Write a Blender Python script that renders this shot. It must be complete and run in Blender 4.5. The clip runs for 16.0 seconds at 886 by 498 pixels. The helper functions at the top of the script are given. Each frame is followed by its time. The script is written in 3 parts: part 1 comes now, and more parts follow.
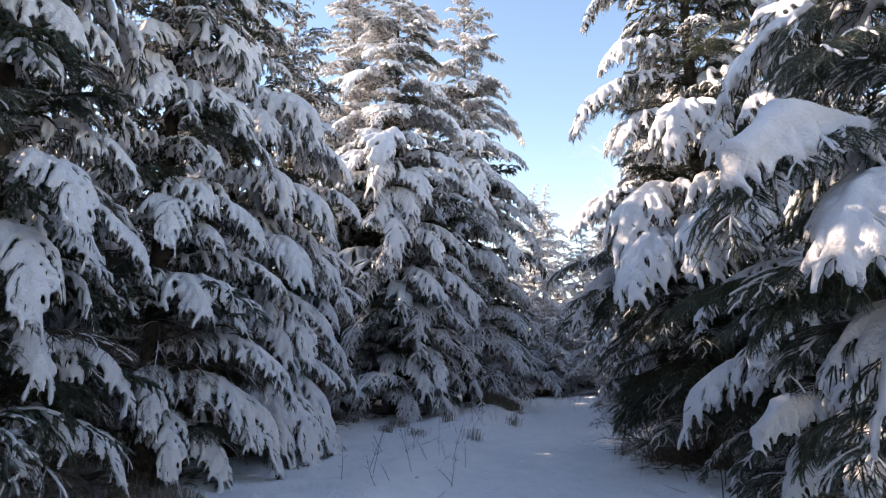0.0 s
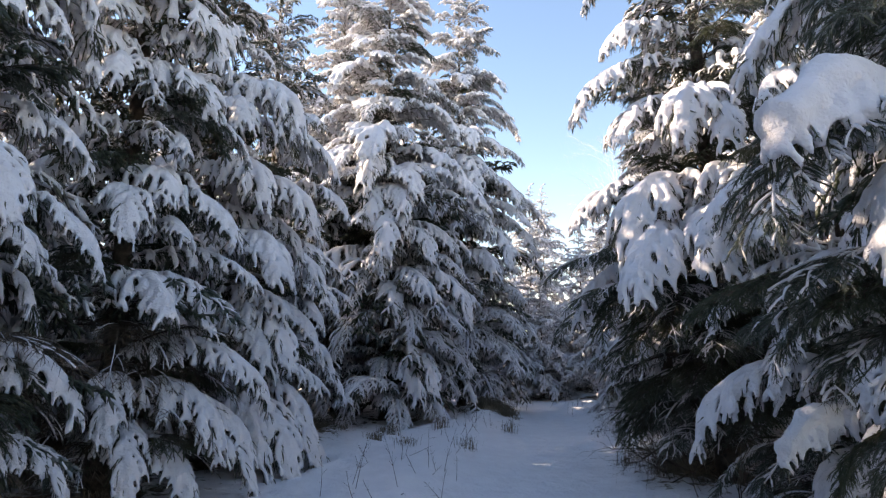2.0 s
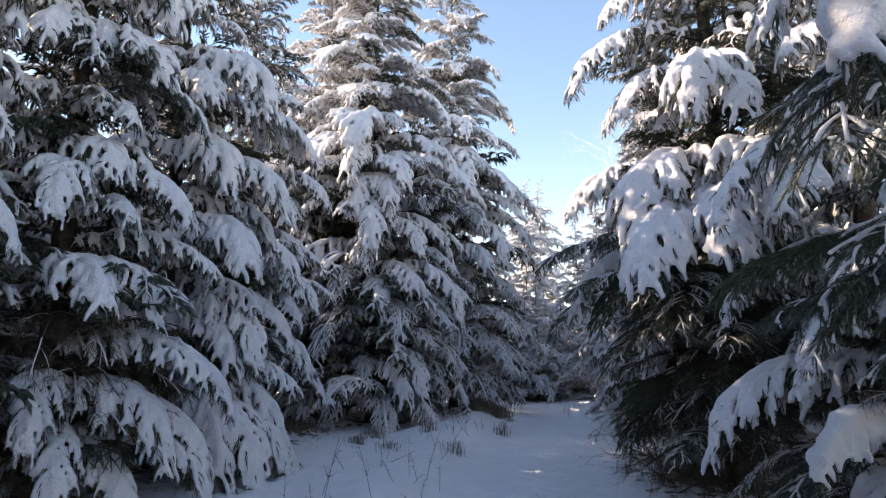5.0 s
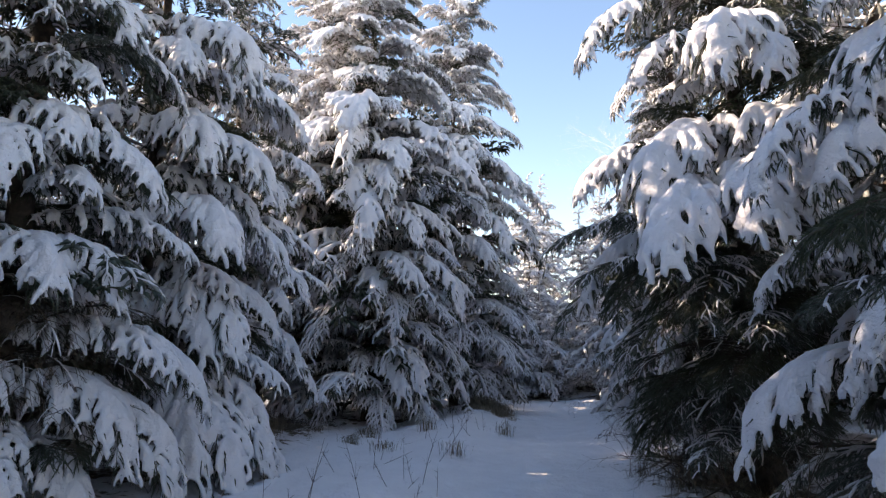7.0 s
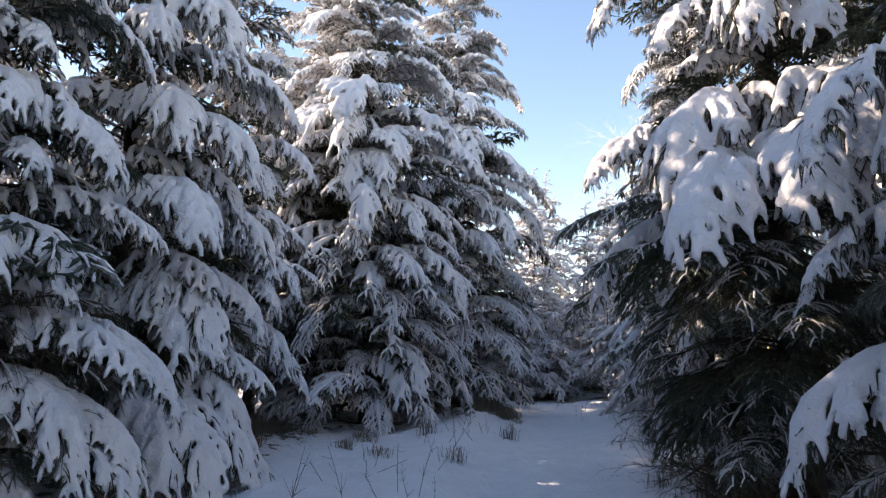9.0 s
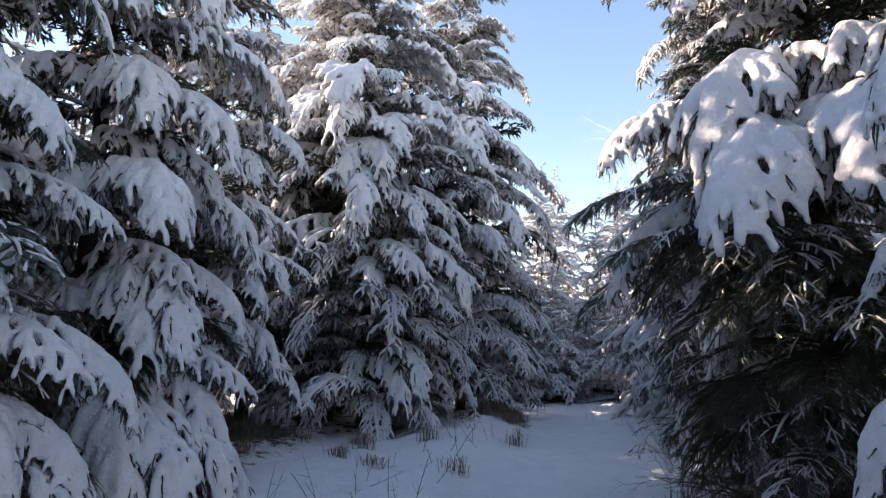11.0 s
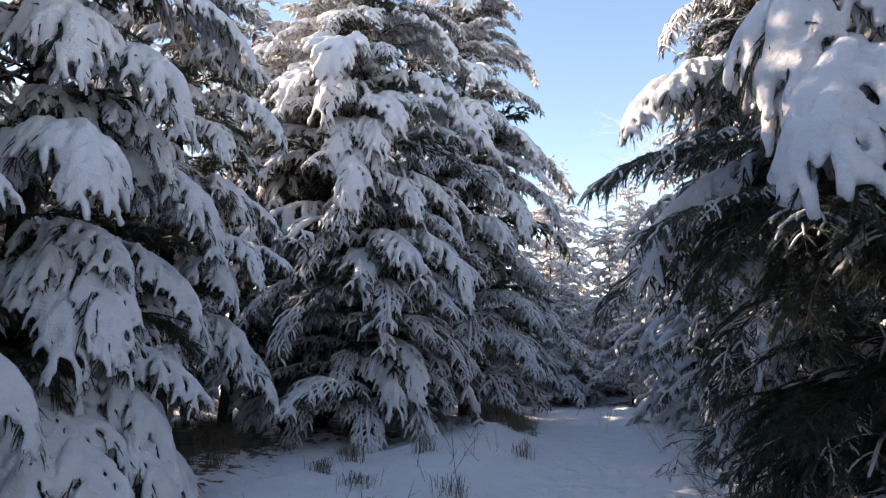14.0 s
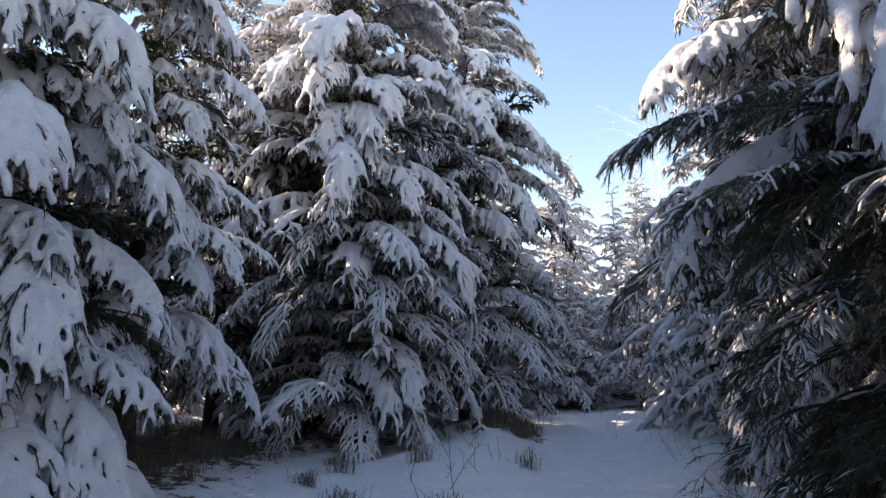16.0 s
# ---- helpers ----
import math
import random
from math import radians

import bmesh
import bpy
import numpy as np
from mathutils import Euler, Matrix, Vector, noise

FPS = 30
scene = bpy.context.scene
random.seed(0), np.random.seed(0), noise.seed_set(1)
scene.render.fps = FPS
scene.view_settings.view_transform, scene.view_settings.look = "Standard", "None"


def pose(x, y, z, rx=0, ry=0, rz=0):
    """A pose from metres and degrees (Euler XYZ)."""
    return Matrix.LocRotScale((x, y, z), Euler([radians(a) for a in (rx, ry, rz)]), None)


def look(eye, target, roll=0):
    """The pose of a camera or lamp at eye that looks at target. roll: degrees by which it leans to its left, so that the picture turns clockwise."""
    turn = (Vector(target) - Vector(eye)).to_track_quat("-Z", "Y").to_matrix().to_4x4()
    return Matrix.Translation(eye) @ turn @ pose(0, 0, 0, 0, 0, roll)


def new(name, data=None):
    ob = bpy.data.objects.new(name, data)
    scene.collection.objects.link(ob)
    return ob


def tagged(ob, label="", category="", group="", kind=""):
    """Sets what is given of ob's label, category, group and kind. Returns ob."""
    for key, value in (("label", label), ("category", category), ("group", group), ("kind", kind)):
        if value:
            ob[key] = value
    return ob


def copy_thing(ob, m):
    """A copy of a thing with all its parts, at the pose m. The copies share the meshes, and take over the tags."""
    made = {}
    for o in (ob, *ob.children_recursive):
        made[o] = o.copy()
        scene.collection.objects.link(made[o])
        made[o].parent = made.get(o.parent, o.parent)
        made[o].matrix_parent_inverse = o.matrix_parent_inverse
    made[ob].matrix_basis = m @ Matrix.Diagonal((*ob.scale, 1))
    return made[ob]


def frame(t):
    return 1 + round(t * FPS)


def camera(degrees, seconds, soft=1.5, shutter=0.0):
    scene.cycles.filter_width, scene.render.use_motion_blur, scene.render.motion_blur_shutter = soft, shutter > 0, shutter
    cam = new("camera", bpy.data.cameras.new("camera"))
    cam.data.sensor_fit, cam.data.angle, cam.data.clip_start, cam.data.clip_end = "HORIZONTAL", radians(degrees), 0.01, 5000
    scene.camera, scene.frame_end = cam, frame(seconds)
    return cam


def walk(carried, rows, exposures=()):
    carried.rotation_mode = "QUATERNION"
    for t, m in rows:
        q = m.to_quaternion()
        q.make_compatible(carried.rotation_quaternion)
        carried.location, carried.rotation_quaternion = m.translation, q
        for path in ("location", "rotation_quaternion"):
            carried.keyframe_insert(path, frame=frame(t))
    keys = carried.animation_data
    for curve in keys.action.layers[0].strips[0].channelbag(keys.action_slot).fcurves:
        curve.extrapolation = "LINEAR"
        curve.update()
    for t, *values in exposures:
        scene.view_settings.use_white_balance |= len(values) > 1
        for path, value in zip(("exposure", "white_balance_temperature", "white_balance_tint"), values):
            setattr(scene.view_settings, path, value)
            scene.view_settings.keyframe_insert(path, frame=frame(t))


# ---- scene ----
cam = camera(72.2, 16.0, soft=1.25)
METRES, EYE, TILT, LEAN, TURN = 5.2, 1.5, 10.0, 0.0, 0.0
ROWS = [
    (0.0, 0.0, 0.0, 0.0, 0.0, 0.0, 0.0),
    (0.5, 0.0032, 0.0311, -0.006, -0.11, 0.03, -0.02),
    (1.0, 0.0104, 0.0618, -0.0084, -0.16, 0.07, 0.02),
    (1.5, 0.0145, 0.0888, -0.0095, -0.23, 0.13, 0.03),
    (2.0, 0.0158, 0.1163, -0.0145, -0.35, 0.17, -0.01),
    (2.5, 0.0202, 0.1408, -0.0198, -0.45, 0.2, -0.05),
    (3.0, 0.0289, 0.1655, -0.0261, -0.51, 0.25, -0.03),
    (5.5, 0.053, 0.2884, -0.0575, -0.61, 0.27, -0.07),
    (6.0, 0.0547, 0.3189, -0.0661, -0.58, 0.24, -0.06),
    (6.5, 0.0536, 0.3473, -0.0739, -0.54, 0.22, -0.13),
    (7.0, 0.0577, 0.3799, -0.0844, -0.48, 0.18, -0.15),
    (7.5, 0.0642, 0.4091, -0.0935, -0.39, 0.19, -0.11),
    (8.0, 0.0667, 0.4422, -0.0998, -0.29, 0.21, -0.12),
    (8.5, 0.0676, 0.473, -0.1048, -0.22, 0.22, -0.12),
    (9.0, 0.0694, 0.5061, -0.1105, -0.1, 0.21, -0.14),
    (11.5, 0.0919, 0.6723, -0.134, 0.74, 0.14, -0.06),
    (12.0, 0.0972, 0.7066, -0.1393, 0.88, 0.13, -0.03),
    (12.5, 0.1004, 0.7369, -0.1432, 1.0, 0.16, -0.02),
    (13.0, 0.1006, 0.7712, -0.1485, 1.1, 0.17, -0.02),
    (13.5, 0.1031, 0.803, -0.1522, 1.17, 0.13, -0.07),
    (14.0, 0.1104, 0.8381, -0.16, 1.3, 0.15, -0.04),
    (14.5, 0.1149, 0.8695, -0.1625, 1.39, 0.18, -0.01),
    (15.0, 0.1152, 0.9041, -0.1677, 1.41, 0.19, -0.04),
    (15.5, 0.1151, 0.9358, -0.1727, 1.47, 0.2, -0.1),
    (16.0, 0.1197, 0.9711, -0.18, 1.55, 0.2, -0.08),
]
walk(cam, [(t, pose(0, 0, EYE, TILT, LEAN, TURN) @ pose(METRES * x, METRES * y, METRES * z, 90 + pitch, roll, yaw)) for t, x, y, z, yaw, pitch, roll in ROWS],
     [(0.0, 1.47, 7900, 20.5), (16.0, 1.47, 7900, 20.5)])

# ---- world, sun, exposure ----
SUN_AZ, SUN_EL = radians(80), radians(24)          # azimuth from +y towards -x
world = bpy.data.worlds.new("sky")
scene.world = world
world.use_nodes = True
wn = world.node_tree
sky = wn.nodes.new("ShaderNodeTexSky")
sky.sky_type, sky.sun_disc = "NISHITA", False
sky.sun_elevation, sky.sun_rotation = SUN_EL, -SUN_AZ
sky.air_density, sky.dust_density, sky.ozone_density = 1.0, 0.1, 0.5
wn.nodes["Background"].inputs["Strength"].default_value = 0.15
deep = wn.nodes.new("ShaderNodeHueSaturation")
deep.inputs["Saturation"].default_value = 1.16
wn.links.new(sky.outputs[0], deep.inputs["Color"])
wn.links.new(deep.outputs[0], wn.nodes["Background"].inputs["Color"])
sun = new("sun", bpy.data.lights.new("sun", "SUN"))
sun.data.energy, sun.data.angle, sun.data.color = 4.3, radians(0.5), (1.0, 0.92, 0.79)
to_sun = Vector((-math.sin(SUN_AZ) * math.cos(SUN_EL), math.cos(SUN_AZ) * math.cos(SUN_EL), math.sin(SUN_EL)))
sun.matrix_world = look(to_sun * 60, (0, 0, 0))


# ---- materials ----
def material(name):
    m = bpy.data.materials.new(name)
    m.use_nodes = True
    nt = m.node_tree
    return m, nt, nt.nodes["Principled BSDF"]


def node(nt, kind, **sets):
    n = nt.nodes.new(kind)
    for key, value in sets.items():
        n.inputs[key].default_value = value
    return n


def noise_tex(nt, scale, detail=4.0, rough=0.55):
    co = nt.nodes.new("ShaderNodeTexCoord")
    n = node(nt, "ShaderNodeTexNoise", Scale=scale, Detail=detail, Roughness=rough)
    nt.links.new(co.outputs["Object"], n.inputs["Vector"])
    return n.outputs["Fac"]


def ramp(nt, fac, stops):
    r = nt.nodes.new("ShaderNodeValToRGB")
    els = r.color_ramp.elements
    while len(els) < len(stops):
        els.new(0.5)
    for e, (p, c) in zip(els, stops):
        e.position, e.color = p, (*c, 1)
    nt.links.new(fac, r.inputs["Fac"])
    return r.outputs["Color"]


def bump(nt, bsdf, layers):
    last = None
    for fac, strength, dist in layers:
        b = node(nt, "ShaderNodeBump", Strength=strength, Distance=dist)
        nt.links.new(fac, b.inputs["Height"])
        if last:
            nt.links.new(last, b.inputs["Normal"])
        last = b.outputs["Normal"]
    nt.links.new(last, bsdf.inputs["Normal"])


def snow_material(name):
    m, nt, b = material(name)
    nt.links.new(ramp(nt, noise_tex(nt, 5.0), [(0.3, (0.72, 0.70, 0.72)), (0.7, (0.80, 0.78, 0.80))]), b.inputs["Base Color"])
    b.inputs["Roughness"].default_value = 0.65
    b.inputs["Specular IOR Level"].default_value = 0.25
    b.inputs["Subsurface Weight"].default_value = 0.0
    bump(nt, b, [(noise_tex(nt, 15.0, 4), 0.5, 0.04), (noise_tex(nt, 44.0, 4), 0.7, 0.02), (noise_tex(nt, 170.0, 2), 0.4, 0.005)])
    return m


def needle_material(name, stops, glow):
    m, nt, b = material(name)
    info = nt.nodes.new("ShaderNodeNewGeometry")
    col = ramp(nt, info.outputs["Random Per Island"], stops)
    nt.links.new(col, b.inputs["Base Color"])
    b.inputs["Roughness"].default_value = 0.55
    t = node(nt, "ShaderNodeBsdfTranslucent", Color=(*glow, 1))
    mix = node(nt, "ShaderNodeMixShader", Fac=0.3)
    out = nt.nodes["Material Output"]
    nt.links.new(b.outputs[0], mix.inputs[1])
    nt.links.new(t.outputs[0], mix.inputs[2])
    nt.links.new(mix.outputs[0], out.inputs["Surface"])
    return m


def plain(name, stops, scale, rough=0.85, bumps=()):
    m, nt, b = material(name)
    nt.links.new(ramp(nt, noise_tex(nt, scale, 6), stops), b.inputs["Base Color"])
    b.inputs["Roughness"].default_value = rough
    if bumps:
        bump(nt, b, [(noise_tex(nt, s, 5), k, d) for s, k, d in bumps])
    return m


SNOW = snow_material("snow_on_boughs")
NEEDLE = needle_material("spruce_needles", [(0.0, (0.024, 0.036, 0.022)), (0.5, (0.042, 0.056, 0.034)), (0.78, (0.065, 0.075, 0.052)),
                                            (0.90, (0.11, 0.105, 0.085)), (0.965, (0.2, 0.2, 0.19)), (1.0, (0.5, 0.5, 0.5))], (0.10, 0.12, 0.035))
RIMED = needle_material("rimed_needles", [(0.0, (0.045, 0.055, 0.036)), (0.3, (0.10, 0.105, 0.08)), (0.6, (0.22, 0.22, 0.195)), (0.85, (0.42, 0.42, 0.4)), (1.0, (0.68, 0.68, 0.68))],
                        (0.18, 0.18, 0.09))
HOAR = needle_material("hoar_needles", [(0.0, (0.13, 0.13, 0.11)), (0.3, (0.34, 0.34, 0.32)), (0.6, (0.57, 0.57, 0.56)), (1.0, (0.76, 0.76, 0.76))], (0.3, 0.3, 0.26))
DUSTED = needle_material("dusted_needles", [(0.0, (0.035, 0.05, 0.036)), (0.4, (0.065, 0.085, 0.065)), (0.7, (0.13, 0.145, 0.13)), (0.85, (0.3, 0.31, 0.3)), (1.0, (0.55, 0.55, 0.55))],
                         (0.09, 0.11, 0.04))
TWIG = plain("twig_bark", [(0.3, (0.045, 0.032, 0.022)), (0.7, (0.11, 0.08, 0.055))], 30)
BARK = plain("spruce_bark", [(0.3, (0.03, 0.022, 0.016)), (0.55, (0.075, 0.055, 0.04)), (0.8, (0.13, 0.11, 0.09))], 14, 0.9,
             [(9, 0.8, 0.03), (50, 0.5, 0.01)])
DRY = plain("dry_needles", [(0.3, (0.05, 0.035, 0.022)), (0.7, (0.13, 0.095, 0.06))], 20)
STRAW = plain("dry_grass", [(0.3, (0.10, 0.08, 0.055)), (0.7, (0.25, 0.20, 0.145))], 8)
STEM = plain("weed_stem", [(0.3, (0.05, 0.035, 0.03)), (0.7, (0.12, 0.08, 0.06))], 20)
FROST = plain("frosted_twig", [(0.3, (0.42, 0.40, 0.39)), (0.7, (0.7, 0.69, 0.68))], 12)
# twig colour with the yellow of sunlight painted in
YELLOW = plain("sunlit_yellow_twig", [(0.3, (0.16, 0.12, 0.03)), (0.7, (0.32, 0.25, 0.07))], 25)


def ground_material():
    m, nt, b = material("snow_ground")
    snow = ramp(nt, noise_tex(nt, 3.0), [(0.3, (0.82, 0.81, 0.83)), (0.7, (0.89, 0.88, 0.9))])
    soil = ramp(nt, noise_tex(nt, 18.0, 8), [(0.3, (0.09, 0.07, 0.05)), (0.5, (0.17, 0.135, 0.095)), (0.68, (0.28, 0.23, 0.165)), (0.8, (0.62, 0.61, 0.61))])
    att = nt.nodes.new("ShaderNodeAttribute")
    att.attribute_name = "bare"
    add = nt.nodes.new("ShaderNodeMath")
    add.operation = "ADD"
    nt.links.new(att.outputs["Fac"], add.inputs[0])
    spread = nt.nodes.new("ShaderNodeMapRange")
    for k, v in (("From Min", 0.3), ("From Max", 0.7), ("To Min", -0.45), ("To Max", 0.45)):
        spread.inputs[k].default_value = v
    nt.links.new(noise_tex(nt, 5.0, 8, 0.65), spread.inputs["Value"])
    nt.links.new(spread.outputs[0], add.inputs[1])
    edge = nt.nodes.new("ShaderNodeMapRange")
    edge.inputs["From Min"].default_value, edge.inputs["From Max"].default_value = 0.45, 0.62
    nt.links.new(add.outputs[0], edge.inputs["Value"])
    mix = nt.nodes.new("ShaderNodeMix")
    mix.data_type = "RGBA"
    nt.links.new(edge.outputs[0], mix.inputs["Factor"])
    nt.links.new(snow, mix.inputs["A"])
    nt.links.new(soil, mix.inputs["B"])
    nt.links.new(mix.outputs["Result"], b.inputs["Base Color"])
    b.inputs["Roughness"].default_value = 0.7
    b.inputs["Specular IOR Level"].default_value = 0.25
    bump(nt, b, [(noise_tex(nt, 4.5, 5), 0.7, 0.12), (noise_tex(nt, 19.0, 5), 0.6, 0.04), (noise_tex(nt, 70.0, 4), 0.4, 0.012)])
    return m


GROUND = ground_material()

# ---- mesh tools ----
rng = np.random.default_rng(7)
UP = np.array((0.0, 0.0, 1.0))


def unit(v):
    return v / np.maximum(np.linalg.norm(v, axis=-1, keepdims=True), 1e-9)


class Buf:
    """Collects tubes and blades into one mesh."""

    def __init__(self):
        self.v, self.f, self.m, self.n = [], [], [], 0

    def add(self, verts, faces, slot=0):
        self.v.append(np.asarray(verts, float))
        self.f.extend([[i + self.n for i in f] for f in faces])
        self.m.extend([slot] * len(faces))
        self.n += len(verts)

    def tube(self, pts, radii, sides=5, slot=0):
        pts, radii = np.asarray(pts, float), np.asarray(radii, float)
        k = len(pts)
        tan = unit(np.gradient(pts, axis=0))
        ref = np.array((0.3, 0.1, 1.0)) if abs(tan[0][2]) < 0.9 else np.array((1.0, 0.2, 0.0))
        a = unit(np.cross(tan, ref))
        b = np.cross(tan, a)
        ang = np.arange(sides) * 2 * np.pi / sides
        ring = pts[:, None] + radii[:, None, None] * (np.cos(ang)[None, :, None] * a[:, None] + np.sin(ang)[None, :, None] * b[:, None])
        verts = np.concatenate([ring.reshape(-1, 3), (pts[0] - tan[0] * radii[0] * 0.7)[None], (pts[-1] + tan[-1] * radii[-1] * 0.7)[None]])
        faces = []
        for i in range(k - 1):
            for j in range(sides):
                j2 = (j + 1) % sides
                faces.append((i * sides + j, i * sides + j2, (i + 1) * sides + j2, (i + 1) * sides + j))
        for j in range(sides):
            j2 = (j + 1) % sides
            faces.append((k * sides, j2, j))
            faces.append((k * sides + 1, (k - 1) * sides + j, (k - 1) * sides + j2))
        self.add(verts, faces, slot)

    def blades(self, pos, way, length, width, slot=0, r=rng):
        """One tapered blade at each position."""
        k = len(pos)
        side = unit(np.cross(way, r.normal(size=(k, 3)))) * np.asarray(width).reshape(-1, 1)
        verts = np.stack([pos - side, pos + side, pos + way * np.asarray(length).reshape(-1, 1)], 1).reshape(-1, 3)
        self.add(verts, np.arange(3 * k).reshape(-1, 3).tolist(), slot)

    def mesh(self, name, mats, smooth=True):
        me = bpy.data.meshes.new(name)
        me.from_pydata(np.concatenate(self.v).tolist(), [], self.f)
        for m in mats:
            me.materials.append(m)
        me.polygons.foreach_set("material_index", np.array(self.m, dtype=np.int32))
        if smooth:
            me.polygons.foreach_set("use_smooth", np.ones(len(self.f), dtype=bool))
        me.update()
        return me


def melted(me, voxel, want, name, mats, lump=0.0):
    """Merges overlapping tubes into one soft snow surface of about that many triangles."""
    ob = new("melt", me)
    re = ob.modifiers.new("re", "REMESH")
    re.mode, re.voxel_size = "VOXEL", voxel
    sm = ob.modifiers.new("sm", "SMOOTH")
    sm.factor, sm.iterations = 0.5, 2
    bpy.context.view_layer.update()
    out = bpy.data.meshes.new_from_object(ob.evaluated_get(bpy.context.evaluated_depsgraph_get()))
    ob.modifiers.clear()
    ob.data = out
    if lump:
        co, no = np.empty((len(out.vertices), 3), np.float32), np.empty((len(out.vertices), 3), np.float32)
        out.vertices.foreach_get("co", co.ravel())
        out.vertices.foreach_get("normal", no.ravel())
        n = np.array([noise.noise(Vector(c) * 9.0) + 0.6 * noise.noise(Vector(c) * 26.0) for c in co])
        out.vertices.foreach_set("co", (co + no * n[:, None] * lump).astype(np.float32).ravel())
        out.update()
    tris = 2 * len(out.polygons)
    if tris > want:
        de = ob.modifiers.new("de", "DECIMATE")
        de.ratio = want / tris
        bpy.context.view_layer.update()
        out2 = bpy.data.meshes.new_from_object(ob.evaluated_get(bpy.context.evaluated_depsgraph_get()))
    else:
        out2 = out
    bpy.data.objects.remove(ob)
    out2.name = name
    out2.materials.clear()
    for m in mats:
        out2.materials.append(m)
    out2.polygons.foreach_set("use_smooth", np.ones(len(out2.polygons), dtype=bool))
    out2.update()
    return out2


# ---- spruce boughs ----
STYLE = {  # snow radius on the axis, the side twigs and their fingers; share of twigs that carry snow; needles a metre; gaps between side twigs and between fingers
    "pillow": (0.088, 0.042, 0.024, 1.0, 140, 0.12, 0.085),
    "laden": (0.054, 0.0325, 0.02, 0.96, 130, 0.135, 0.085),
    "heavy": (0.042, 0.0275, 0.018, 0.9, 120, 0.112, 0.08),
    "fine": (0.025, 0.0165, 0.016, 0.94, 60, 0.105, 0.066),
    "rime": (0.034, 0.03, 0.024, 0.97, 50, 0.11, 0.085),
    "light": (0.0, 0.009, 0.0075, 0.5, 210, 0.085, 0.065),
    "green": (0.0, 0.0, 0.0, 0.0, 210, 0.085, 0.065),
    "dry": (0.006, 0.004, 0.003, 0.14, 6, 0.11, 0.09),
}
SNOWY = ("pillow", "laden", "heavy", "fine", "rime")
DOWN = -UP


def sagging(p, d0, length, sag, m):
    """A line from p that sets out along d0 and sags towards the ground."""
    u = np.linspace(0, 1, m)[:, None]
    dd = unit(d0[None] * (1 - 0.55 * sag * u) + DOWN[None] * (sag * u))
    return np.concatenate([[p], p + np.cumsum(dd[:-1] * length / (m - 1), 0)]), dd


def sleeve(wood, pts, q):
    """The close brush of needles round a twig."""
    a, m, e = pts[0], pts[len(pts) // 2], pts[-1]
    t = unit(e - a)
    x = unit(np.cross(t, (0.3, 0.2, 1.0)))
    y = np.cross(t, x)
    ring = [m + q * (math.cos(g) * x + math.sin(g) * y) for g in (0.5, 2.6, 4.7)]
    wood.add(np.array([a, *ring, e + t * 0.012]), [(0, 2, 1), (0, 3, 2), (0, 1, 3), (4, 1, 2), (4, 2, 3), (4, 3, 1)], 1)


def along(axis, d, u):
    """The place and the heading at the share u of a line."""
    x = min(max(u, 0.0), 0.999) * (len(axis) - 1)
    k = int(x)
    return axis[k] + (axis[k + 1] - axis[k]) * (x - k), d[k]


